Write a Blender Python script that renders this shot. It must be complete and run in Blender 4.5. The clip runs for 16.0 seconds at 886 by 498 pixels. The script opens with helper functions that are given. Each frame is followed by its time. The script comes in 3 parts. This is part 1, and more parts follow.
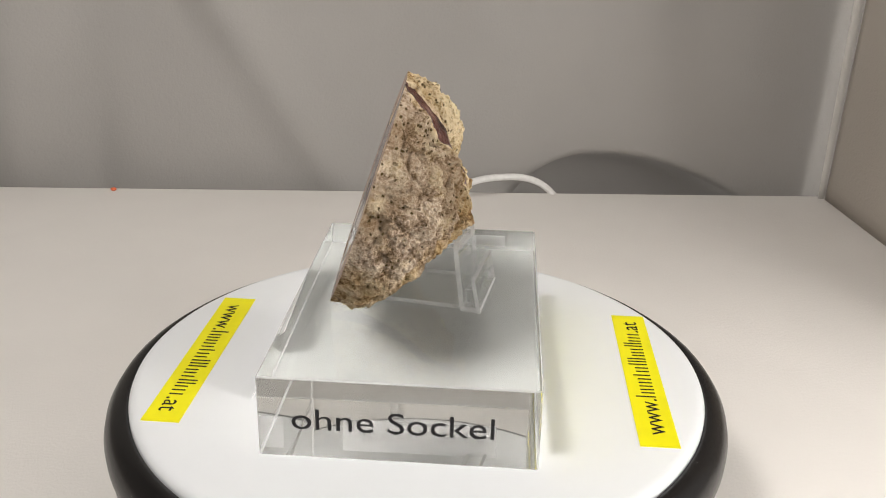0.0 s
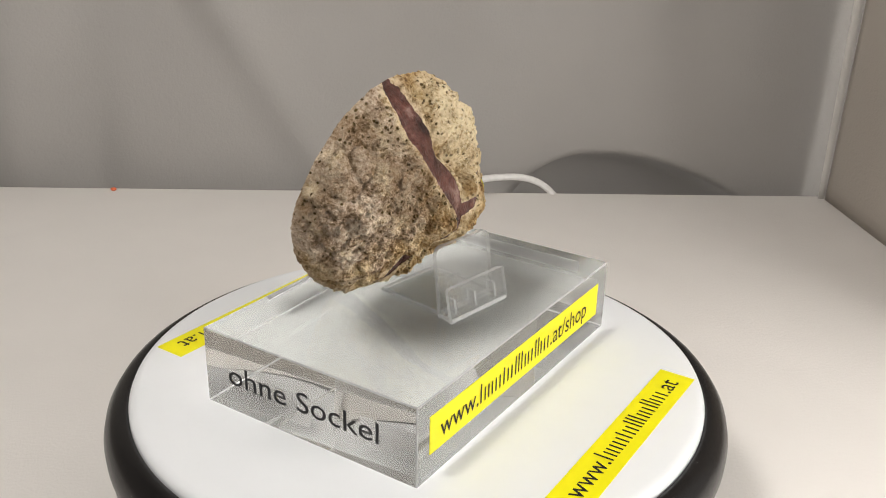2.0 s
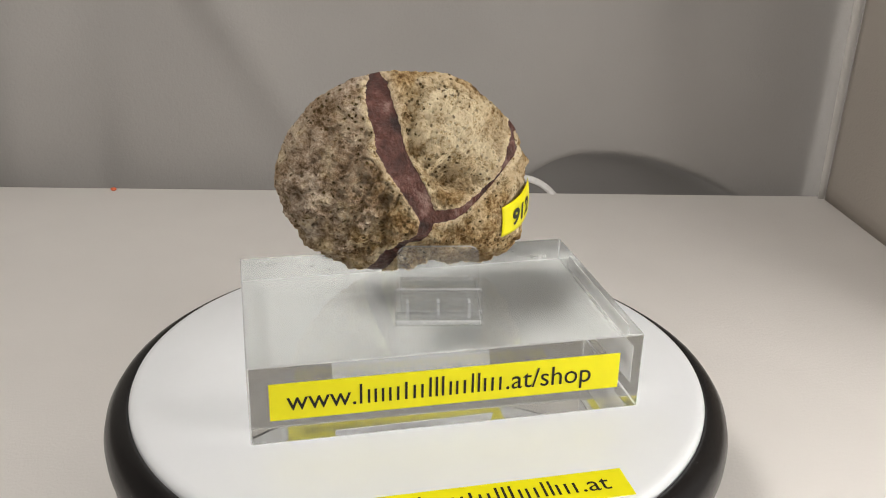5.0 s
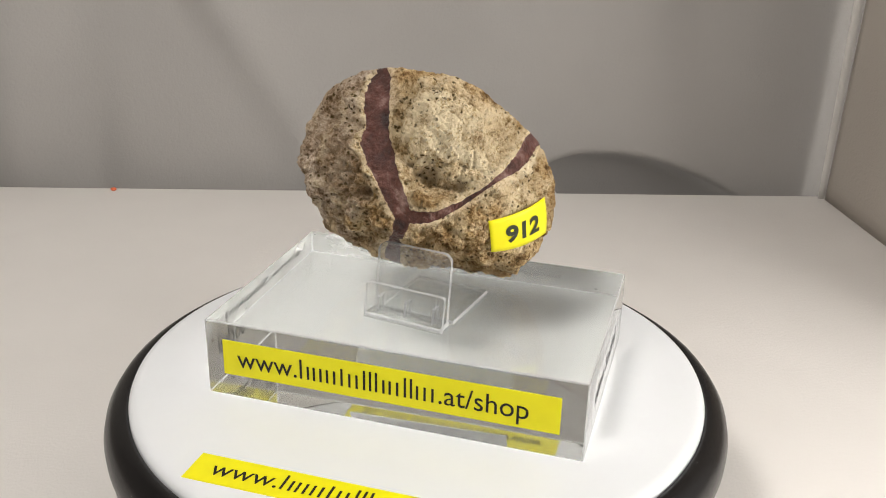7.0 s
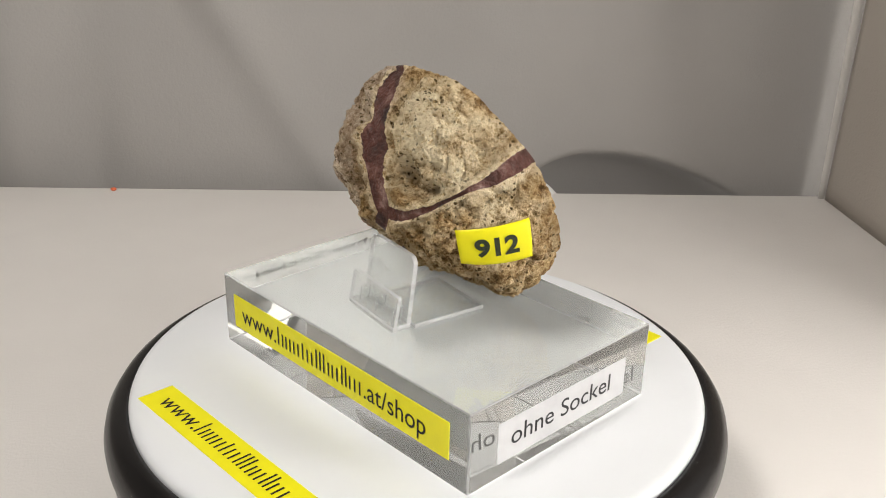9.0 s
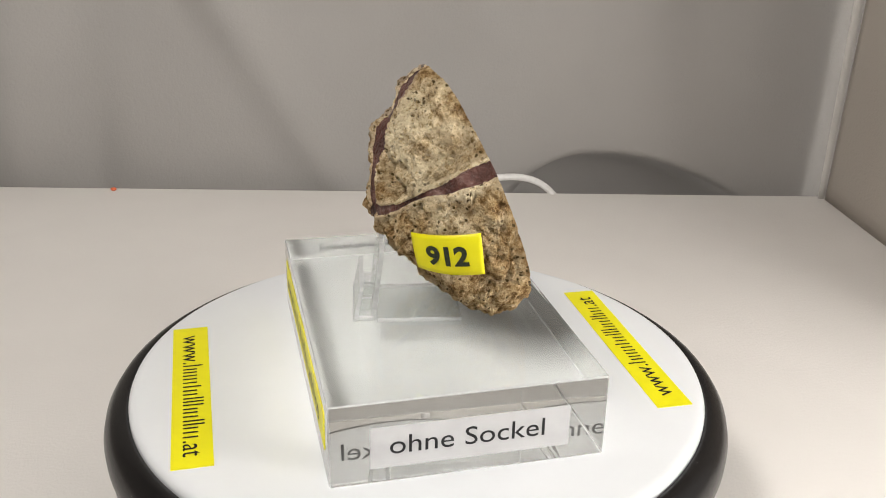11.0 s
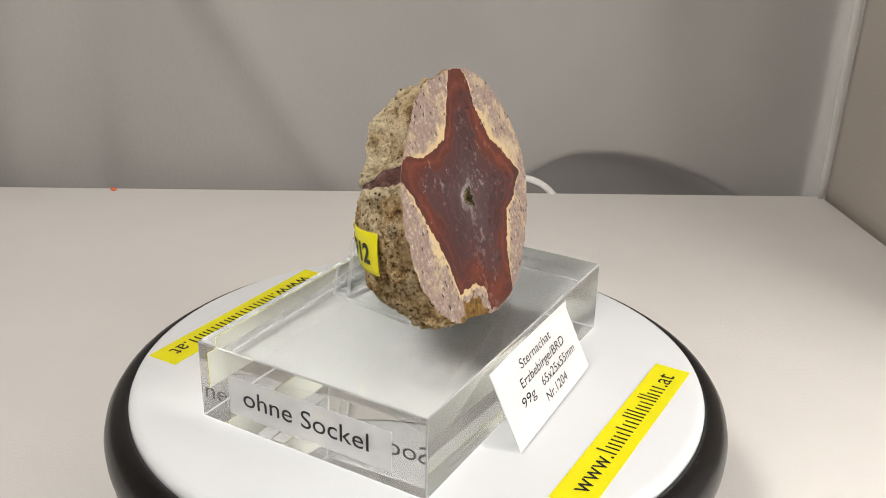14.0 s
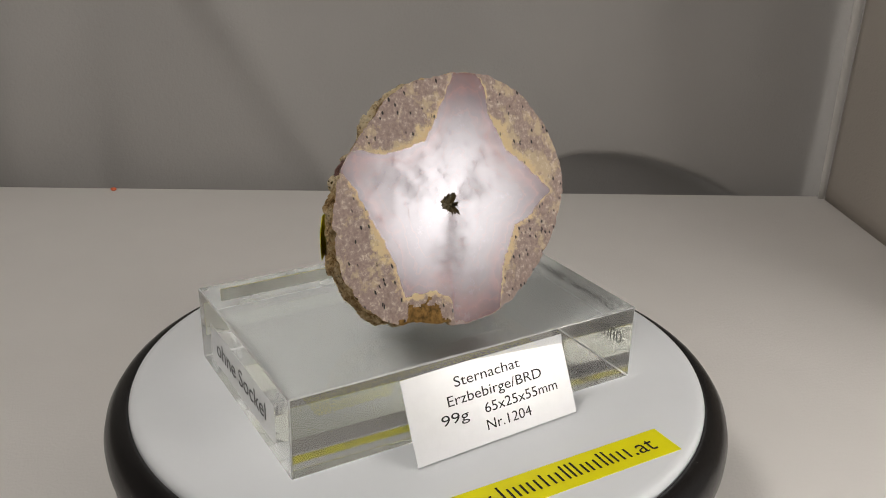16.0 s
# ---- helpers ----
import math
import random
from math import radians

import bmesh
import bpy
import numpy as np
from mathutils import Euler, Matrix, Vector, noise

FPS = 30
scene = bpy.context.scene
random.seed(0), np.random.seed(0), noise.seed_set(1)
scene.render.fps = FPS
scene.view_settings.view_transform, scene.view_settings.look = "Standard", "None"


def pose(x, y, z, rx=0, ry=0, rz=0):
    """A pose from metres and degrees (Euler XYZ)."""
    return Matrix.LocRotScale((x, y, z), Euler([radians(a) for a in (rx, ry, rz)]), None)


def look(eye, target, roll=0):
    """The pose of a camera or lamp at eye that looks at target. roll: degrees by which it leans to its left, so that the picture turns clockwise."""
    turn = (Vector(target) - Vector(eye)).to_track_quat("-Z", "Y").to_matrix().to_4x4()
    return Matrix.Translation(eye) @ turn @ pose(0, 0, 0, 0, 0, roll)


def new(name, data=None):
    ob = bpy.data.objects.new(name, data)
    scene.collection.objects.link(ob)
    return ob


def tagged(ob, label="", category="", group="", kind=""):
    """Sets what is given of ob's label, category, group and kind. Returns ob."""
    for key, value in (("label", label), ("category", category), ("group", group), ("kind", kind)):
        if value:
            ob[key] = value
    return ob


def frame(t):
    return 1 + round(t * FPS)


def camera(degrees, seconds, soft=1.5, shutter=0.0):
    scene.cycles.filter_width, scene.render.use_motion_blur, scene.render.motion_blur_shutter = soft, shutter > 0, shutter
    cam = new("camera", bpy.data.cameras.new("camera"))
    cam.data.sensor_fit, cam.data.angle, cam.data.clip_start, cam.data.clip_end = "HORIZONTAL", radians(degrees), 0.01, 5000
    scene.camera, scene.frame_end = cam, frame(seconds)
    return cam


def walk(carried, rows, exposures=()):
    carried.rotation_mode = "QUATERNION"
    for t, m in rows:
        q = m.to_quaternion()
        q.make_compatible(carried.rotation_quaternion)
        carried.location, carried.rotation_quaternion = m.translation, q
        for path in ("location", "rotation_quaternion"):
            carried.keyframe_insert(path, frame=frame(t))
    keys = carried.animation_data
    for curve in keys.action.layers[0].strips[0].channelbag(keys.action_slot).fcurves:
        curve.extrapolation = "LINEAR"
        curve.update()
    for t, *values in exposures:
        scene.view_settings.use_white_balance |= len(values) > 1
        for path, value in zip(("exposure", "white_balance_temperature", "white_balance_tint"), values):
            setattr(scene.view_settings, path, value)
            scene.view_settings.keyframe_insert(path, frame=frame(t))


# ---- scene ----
cam = camera(50.41, 16.0, soft=1.0)
ZT = 0.038                      # height of the platter's top over the table
EYE = Vector((0.0004, -0.2079, 0.11755 + ZT))
AIM = EYE + Vector((0.0220, 0.9236, -0.3828))
STILL = look(EYE, AIM, 1.261)
walk(cam, [(0.0, STILL), (16.0, STILL)],
     exposures=[(0.0, -0.04), (2.0, -0.06), (3.0, -0.20), (3.5, -0.30), (4.2, -0.36), (6.3, 0.0), (7.5, 0.0),
                (9.0, -0.05), (11.3, 0.0), (14.0, 0.0), (14.5, -0.08), (15.0, -0.20), (15.5, -0.48), (16.0, -0.80)])
SPIN = 14.729                   # degrees a second, clockwise from above


# ---- world ----
world = bpy.data.worlds.new("room_light")
scene.world = world
world.use_nodes = True
world.node_tree.nodes["Background"].inputs[0].default_value = (1.0, 0.945, 0.890, 1)
world.node_tree.nodes["Background"].inputs[1].default_value = 0.40


# ---- materials ----
def material(name, base, rough=0.6, metal=0.0, spec=0.5):
    m = bpy.data.materials.new(name)
    m.use_nodes = True
    b = m.node_tree.nodes["Principled BSDF"]
    b.inputs["Base Color"].default_value = (*base, 1)
    b.inputs["Roughness"].default_value = rough
    b.inputs["Metallic"].default_value = metal
    b.inputs["Specular IOR Level"].default_value = spec
    return m, m.node_tree.nodes, m.node_tree.links, b


def coords(nodes, links, scale=1.0):
    tc = nodes.new("ShaderNodeTexCoord")
    mp = nodes.new("ShaderNodeMapping")
    mp.inputs["Scale"].default_value = (scale, scale, scale)
    links.new(tc.outputs["Object"], mp.inputs[0])
    return mp.outputs[0]


def tex_noise(nodes, links, vec, scale, detail=6.0, rough=0.6):
    n = nodes.new("ShaderNodeTexNoise")
    n.inputs["Scale"].default_value = scale
    n.inputs["Detail"].default_value = detail
    n.inputs["Roughness"].default_value = rough
    links.new(vec, n.inputs["Vector"])
    return n.outputs["Fac"]


def tex_cells(nodes, links, vec, scale):
    n = nodes.new("ShaderNodeTexVoronoi")
    n.inputs["Scale"].default_value = scale
    links.new(vec, n.inputs["Vector"])
    return n.outputs["Distance"]


def ramp(nodes, links, fac, stops):
    r = nodes.new("ShaderNodeValToRGB")
    el = r.color_ramp.elements
    while len(el) < len(stops):
        el.new(0.5)
    for e, (p, c) in zip(el, stops):
        e.position, e.color = p, (*c, 1) if len(c) == 3 else c
    links.new(fac, r.inputs[0])
    return r.outputs[0]


def blend(nodes, links, fac, a, b, kind="MIX"):
    m = nodes.new("ShaderNodeMix")
    m.data_type, m.blend_type = "RGBA", kind
    for s, val in ((m.inputs[0], fac), (m.inputs[6], a), (m.inputs[7], b)):
        if isinstance(val, (int, float)):
            s.default_value = val
        elif isinstance(val, tuple):
            s.default_value = (*val, 1)
        else:
            links.new(val, s)
    return m.outputs[2]


def bump(nodes, links, b, height, strength, dist):
    n = nodes.new("ShaderNodeBump")
    n.inputs["Strength"].default_value = strength
    n.inputs["Distance"].default_value = dist
    links.new(height, n.inputs["Height"])
    links.new(n.outputs[0], b.inputs["Normal"])


GREY = lambda g: (g, g, g)


def cloth(name, base, weave, rough=0.9):
    m, n, l, b = material(name, base, rough, spec=0.15)
    v = coords(n, l)
    big = tex_noise(n, l, v, 9.0, 3.0)
    fine = tex_noise(n, l, v, weave, 4.0, 0.7)
    c = ramp(n, l, big, [(0.3, tuple(x * 0.93 for x in base)), (0.7, base)])
    l.new(c, b.inputs["Base Color"])
    crease = tex_noise(n, l, v, 38.0, 5.0, 0.55)
    bump(n, l, b, blend(n, l, 0.5, fine, crease), 0.45, 0.0012)
    return m


M_TABLE = cloth("table_cloth", (0.86, 0.83, 0.80), 900.0)
M_BACK = cloth("backdrop_cloth", (0.392, 0.378, 0.362), 500.0)
M_SIDE = cloth("side_cloth", (0.47, 0.43, 0.385), 500.0)
M_HEM = cloth("hem_cloth", (0.68, 0.66, 0.63), 700.0)


def simple(name, base, rough, spec=0.5, grain=0.0, scale=400.0, metal=0.0, spread=0.08):
    m, n, l, b = material(name, base, rough, metal, spec)
    v = coords(n, l)
    f = tex_noise(n, l, v, scale, 4.0)
    c = ramp(n, l, f, [(0.35, tuple(x * (1 - spread) for x in base)), (0.65, base)])
    l.new(c, b.inputs["Base Color"])
    if grain:
        bump(n, l, b, f, grain, 0.0004)
    return m


M_PLATTER = simple("white_plastic", (0.805, 0.825, 0.85), 0.32, 0.45, 0.03, 60.0, spread=0.02)
M_YELLOW = simple("yellow_tape", (0.90, 0.83, 0.004), 0.42, 0.4, 0.05, 150.0, spread=0.05)
M_WHITE = simple("white_paper", (0.82, 0.82, 0.84), 0.14, 0.5, 0.04, 300.0, spread=0.03)
M_BACKING = simple("paper_backing", (0.72, 0.73, 0.66), 0.6, 0.3, spread=0.03)
M_INK = simple("black_ink", (0.012, 0.012, 0.014), 0.6, 0.3)
M_MARKER = simple("marker_ink", (0.045, 0.055, 0.03), 0.6, 0.3, scale=1500.0, spread=0.5)
M_CABLE = simple("white_cable", (0.80, 0.79, 0.78), 0.4, 0.4)
M_ORANGE = simple("orange_plastic", (0.75, 0.16, 0.06), 0.5)
M_SILVER = simple("silver_band", (0.32, 0.32, 0.32), 0.4, metal=1.0)
M_HOUSING = simple("lamp_housing", (0.05, 0.05, 0.05), 0.5)


def black_rubber():
    m, n, l, b = material("black_ring", (0.010, 0.009, 0.009), 0.27, spec=0.3)
    v = coords(n, l)
    cells = tex_cells(n, l, v, 420.0)
    dust = tex_noise(n, l, v, 45.0, 2.0)
    spots = ramp(n, l, cells, [(0.0, GREY(1.0)), (0.10, GREY(0.0))])
    where = ramp(n, l, dust, [(0.50, GREY(0.0)), (0.60, GREY(1.0))])
    both = blend(n, l, 1.0, spots, where, "MULTIPLY")
    l.new(blend(n, l, both, (0.010, 0.009, 0.009), (0.35, 0.33, 0.30)), b.inputs["Base Color"])
    return m


M_RING = black_rubber()


def acrylic(name, tint, haze):
    """Clear acrylic; haze: how much of the surface is dulled by fine scratches and dust."""
    m, n, l, b = material(name, tint, 0.0)
    b.inputs["Transmission Weight"].default_value = 1.0
    b.inputs["IOR"].default_value = 1.49
    v = coords(n, l)
    dull = n.new("ShaderNodeBsdfDiffuse")
    dull.inputs[0].default_value = (0.86, 0.86, 0.85, 1)
    mix = n.new("ShaderNodeMixShader")
    soft = tex_noise(n, l, v, 70.0, 5.0, 0.6)
    dust = ramp(n, l, tex_cells(n, l, v, 380.0), [(0.03, GREY(0.35)), (0.06, GREY(0.0))])
    some = ramp(n, l, soft, [(0.55, GREY(0.0)), (0.62, GREY(1.0))])
    veil = ramp(n, l, soft, [(0.32, GREY(haze * 0.6)), (0.68, GREY(haze * 1.3))])
    l.new(blend(n, l, 1.0, veil, blend(n, l, 1.0, dust, some, "MULTIPLY"), "ADD"), mix.inputs[0])
    l.new(b.outputs[0], mix.inputs[1])
    l.new(dull.outputs[0], mix.inputs[2])
    l.new(mix.outputs[0], n["Material Output"].inputs[0])
    return m


def label_film(name, cover):
    """Clear adhesive film with a milky print layer: cover is how much of it is white."""
    m, n, l, b = material(name, (0.90, 0.90, 0.92), 0.22)
    tr = n.new("ShaderNodeBsdfTransparent")
    mix = n.new("ShaderNodeMixShader")
    f = tex_noise(n, l, coords(n, l), 160.0, 4.0)
    l.new(ramp(n, l, f, [(0.3, GREY(cover * 0.9)), (0.7, GREY(cover))]), mix.inputs[0])
    l.new(tr.outputs[0], mix.inputs[1])
    l.new(b.outputs[0], mix.inputs[2])
    l.new(mix.outputs[0], n["Material Output"].inputs[0])
    return m


M_FILM = label_film("label_film", 0.46)
# grey tints also stand in for the shade the shadowless block doesn't cast
M_ACRYLIC = acrylic("clear_acrylic", (0.645, 0.655, 0.635), 0.03)
M_SAWN = acrylic("sawn_acrylic", (0.70, 0.71, 0.69), 0.11)
M_POLISHED = acrylic("polished_end", (0.70, 0.71, 0.69), 0.06)


def clear_plastic(name, frost):
    """Thin clear plastic: see-through with a Fresnel gloss; frost: how far it scatters white light."""
    m, n, l, b = material(name, (0.85, 0.86, 0.87), 0.25)
    tr = n.new("ShaderNodeBsdfTransparent")
    tr.inputs[0].default_value = (0.965, 0.97, 0.97, 1)
    gl = n.new("ShaderNodeBsdfGlossy")
    gl.inputs["Roughness"].default_value = 0.03
    lw = n.new("ShaderNodeLayerWeight")
    p5 = n.new("ShaderNodeMath")
    p5.operation = "POWER"
    p5.inputs[1].default_value = 5.0
    l.new(lw.outputs["Facing"], p5.inputs[0])
    fr = n.new("ShaderNodeMath")
    fr.operation = "MULTIPLY_ADD"
    fr.inputs[1].default_value, fr.inputs[2].default_value = 0.94, 0.05
    l.new(p5.outputs[0], fr.inputs[0])
    shine, scatter = n.new("ShaderNodeMixShader"), n.new("ShaderNodeMixShader")
    l.new(fr.outputs[0], shine.inputs[0])
    l.new(tr.outputs[0], shine.inputs[1])
    l.new(gl.outputs[0], shine.inputs[2])
    grain = tex_noise(n, l, coords(n, l), 900.0, 4.0)
    l.new(ramp(n, l, grain, [(0.3, GREY(frost * 0.7)), (0.7, GREY(frost))]), scatter.inputs[0])
    l.new(shine.outputs[0], scatter.inputs[1])
    l.new(b.outputs[0], scatter.inputs[2])
    l.new(scatter.outputs[0], n["Material Output"].inputs[0])
    return m


M_STAND = clear_plastic("clear_polystyrene", 0.06)
M_STAND_EDGE = clear_plastic("polystyrene_edge", 0.45)


def warped(n, l, v, scale, amount):
    """The place v, shaken by a noise."""
    t = n.new("ShaderNodeTexNoise")
    t.inputs["Scale"].default_value, t.inputs["Detail"].default_value = scale, 3.0
    l.new(v, t.inputs["Vector"])
    return blend(n, l, amount, v, t.outputs["Color"], "ADD")


def rock():
    m, n, l, b = material("rough_rock", (0.4, 0.3, 0.2), 0.9, spec=0.2)
    v = coords(n, l)
    big = tex_noise(n, l, v, 60.0, 4.0, 0.6)
    mid = tex_noise(n, l, v, 240.0, 6.0, 0.66)
    fine = tex_noise(n, l, v, 1100.0, 5.0, 0.7)
    wide = tex_noise(n, l, v, 110.0, 3.0, 0.5)
    pits = tex_cells(n, l, warped(n, l, v, 900.0, 0.0011), 640.0)
    small = tex_cells(n, l, warped(n, l, v, 1500.0, 0.0006), 1300.0)
    grainy = blend(n, l, 0.42, mid, fine)
    tan = ramp(n, l, grainy, [(0.37, (0.085, 0.043, 0.014)), (0.44, (0.28, 0.160, 0.062)), (0.50, (0.55, 0.375, 0.180)), (0.60, (0.86, 0.68, 0.41))])
    pink = ramp(n, l, grainy, [(0.36, (0.095, 0.055, 0.028)), (0.43, (0.29, 0.200, 0.125)), (0.50, (0.53, 0.405, 0.300)), (0.60, (0.84, 0.72, 0.57))])
    uvm = n.new("ShaderNodeUVMap")
    uvm.uv_map = "crust"
    sep = n.new("ShaderNodeSeparateXYZ")
    l.new(uvm.outputs[0], sep.inputs[0])
    c = blend(n, l, sep.outputs[1], tan, pink)
    # iron-stained patches
    c = blend(n, l, ramp(n, l, big, [(0.48, GREY(0.0)), (0.62, GREY(0.55))]), c, (0.23, 0.135, 0.050))
    pale = ramp(n, l, blend(n, l, 0.6, mid, fine), [(0.35, (0.26, 0.155, 0.050)), (0.42, (0.66, 0.495, 0.265)), (0.50, (0.92, 0.79, 0.55))])
    c = blend(n, l, sep.outputs[0], c, pale)
    holes = ramp(n, l, pits, [(0.16, GREY(1.0)), (0.30, GREY(0.0))])
    where = ramp(n, l, wide, [(0.41, GREY(0.2)), (0.54, GREY(1.0))])
    deep = blend(n, l, 1.0, holes, where, "MULTIPLY")
    specks = blend(n, l, 1.0, ramp(n, l, small, [(0.12, GREY(0.8)), (0.22, GREY(0.0))]), ramp(n, l, mid, [(0.44, GREY(1.0)), (0.52, GREY(0.0))]), "MULTIPLY")
    c = blend(n, l, specks, c, (0.10, 0.062, 0.022))
    c = blend(n, l, deep, c, (0.115, 0.075, 0.028))
    l.new(c, b.inputs["Base Color"])
    h = blend(n, l, deep, blend(n, l, 0.45, mid, fine), GREY(0.1))
    bump(n, l, b, h, 1.0, 0.0030)
    return m


def agate_vein():
    m, n, l, b = material("red_agate_crust", (0.12, 0.04, 0.03), 0.34, spec=0.45)
    v = coords(n, l)
    f = tex_noise(n, l, v, 150.0, 6.0, 0.62)
    g = tex_noise(n, l, v, 800.0, 4.0)
    c = ramp(n, l, f, [(0.36, (0.026, 0.010, 0.008)), (0.45, (0.070, 0.024, 0.018)), (0.55, (0.125, 0.046, 0.034)), (0.66, (0.30, 0.19, 0.165))])
    l.new(c, b.inputs["Base Color"])
    bump(n, l, b, blend(n, l, 0.4, f, g), 1.0, 0.0024)
    return m


def agate_star():
    m, n, l, b = material("polished_agate", (0.15, 0.06, 0.05), 0.06, spec=0.62)
    b.inputs["Specular Tint"].default_value = (0.93, 0.92, 1.0, 1)
    v = coords(n, l)
    uvm = n.new("ShaderNodeUVMap")
    uvm.uv_map = "band"
    sep = n.new("ShaderNodeSeparateXYZ")
    l.new(uvm.outputs[0], sep.inputs[0])
    wob = tex_noise(n, l, v, 130.0, 4.0)
    fine = tex_noise(n, l, v, 420.0, 6.0, 0.7)
    add = n.new("ShaderNodeMath")
    add.operation = "MULTIPLY_ADD"
    add.inputs[1].default_value = 0.55
    l.new(wob, add.inputs[0])
    l.new(sep.outputs[0], add.inputs[2])
    fit = n.new("ShaderNodeMath")
    fit.operation = "DIVIDE"
    fit.inputs[1].default_value = 1.3
    l.new(add.outputs[0], fit.inputs[0])
    c = ramp(n, l, fit.outputs[0], [
        (0.18, (0.26, 0.21, 0.20)), (0.29, (0.085, 0.055, 0.058)), (0.55, (0.070, 0.034, 0.036)),
        (0.71, (0.088, 0.036, 0.034)), (0.80, (0.105, 0.027, 0.019)), (0.87, (0.165, 0.043, 0.028)), (0.95, (0.115, 0.030, 0.019))])
    cloud = tex_noise(n, l, v, 85.0, 5.0, 0.6)
    c = blend(n, l, ramp(n, l, cloud, [(0.42, GREY(0.6)), (0.56, GREY(0.0))]), c, (0.050, 0.022, 0.026))
    milk = ramp(n, l, fine, [(0.56, GREY(0.0)), (0.72, GREY(0.55))])
    inner = ramp(n, l, sep.outputs[0], [(0.45, GREY(1.0)), (0.75, GREY(0.0))])
    c = blend(n, l, blend(n, l, 1.0, milk, inner, "MULTIPLY"), c, (0.42, 0.34, 0.35))
    # a ragged ring of pale quartz round the cavity
    ragged = n.new("ShaderNodeMath")
    ragged.operation = "MULTIPLY_ADD"
    ragged.inputs[1].default_value = 0.75
    l.new(tex_noise(n, l, v, 95.0, 5.0, 0.65), ragged.inputs[0])
    l.new(sep.outputs[0], ragged.inputs[2])
    druse = ramp(n, l, ragged.outputs[0], [(0.41, GREY(0.8)), (0.445, GREY(0.0))])
    c = blend(n, l, druse, c, blend(n, l, ramp(n, l, fine, [(0.4, GREY(0.0)), (0.6, GREY(1.0))]), (0.14, 0.105, 0.105), (0.36, 0.31, 0.31)))
    # thin pale growth lines
    w = n.new("ShaderNodeMath")
    w.operation = "MULTIPLY"
    w.inputs[1].default_value = 34.0
    l.new(add.outputs[0], w.inputs[0])
    s = n.new("ShaderNodeMath")
    s.operation = "SINE"
    l.new(w.outputs[0], s.inputs[0])
    lines = ramp(n, l, s.outputs[0], [(0.86, GREY(0.0)), (1.0, GREY(0.20))])
    c = blend(n, l, lines, c, (0.30, 0.085, 0.045))
    l.new(c, b.inputs["Base Color"])
    r = ramp(n, l, blend(n, l, 0.45, cloud, fine), [(0.36, GREY(0.06)), (0.50, GREY(0.12)), (0.56, GREY(0.22)), (0.66, GREY(0.34))])
    l.new(r, b.inputs["Roughness"])
    bump(n, l, b, fine, 0.05, 0.0003)
    return m


def cut_rock():
    m, n, l, b = material("cut_rock", (0.42, 0.33, 0.30), 0.55, spec=0.3)
    v = coords(n, l)
    uvm = n.new("ShaderNodeUVMap")
    uvm.uv_map = "band"
    sep = n.new("ShaderNodeSeparateXYZ")
    l.new(uvm.outputs[0], sep.inputs[0])
    mid = tex_noise(n, l, v, 300.0, 5.0, 0.65)
    fine = tex_noise(n, l, v, 900.0, 5.0, 0.7)
    ground = ramp(n, l, fine, [(0.35, (0.22, 0.155, 0.132)), (0.55, (0.32, 0.235, 0.205)), (0.7, (0.46, 0.37, 0.32))])
    edge = n.new("ShaderNodeMath")
    edge.operation = "MULTIPLY_ADD"
    edge.inputs[1].default_value = 1.3
    l.new(mid, edge.inputs[0])
    l.new(sep.outputs[0], edge.inputs[2])
    cream = ramp(n, l, edge.outputs[0], [(0.72, GREY(1.0)), (0.86, GREY(0.0))])
    c = blend(n, l, cream, ground, (0.60, 0.46, 0.26))
    patchy = tex_noise(n, l, v, 120.0, 5.0, 0.7)
    c = blend(n, l, ramp(n, l, patchy, [(0.54, GREY(0.0)), (0.61, GREY(0.7))]), c, (0.54, 0.42, 0.26))
    chips = ramp(n, l, fine, [(0.56, GREY(0.0)), (0.66, GREY(0.75))])
    c = blend(n, l, chips, c, (0.62, 0.51, 0.38))
    mp = n.new("ShaderNodeMapping")
    mp.inputs["Scale"].default_value = (1.0, 1.7, 0.8)
    l.new(blend(n, l, 0.0025, v, n.new("ShaderNodeTexNoise").outputs["Color"], "ADD"), mp.inputs[0])
    holes = tex_cells(n, l, mp.outputs[0], 440.0)
    k = ramp(n, l, holes, [(0.15, GREY(0.03)), (0.20, GREY(1.0))])
    k = blend(n, l, ramp(n, l, patchy, [(0.55, GREY(0.0)), (0.62, GREY(1.0))]), k, GREY(1.0))
    c = blend(n, l, 1.0, c, k, "MULTIPLY")
    l.new(c, b.inputs["Base Color"])
    bump(n, l, b, k, 0.5, 0.0005)
    return m


M_ROCK, M_VEIN, M_STAR, M_CUT = rock(), agate_vein(), agate_star(), cut_rock()
M_CAVITY = simple("dark_crystals", (0.16, 0.12, 0.05), 0.2, 0.6, 0.8, 900.0, spread=0.7)
M_OCHRE = simple("ochre_crust", (0.27, 0.15, 0.04), 0.85, 0.2, 0.9, 700.0, spread=0.75)


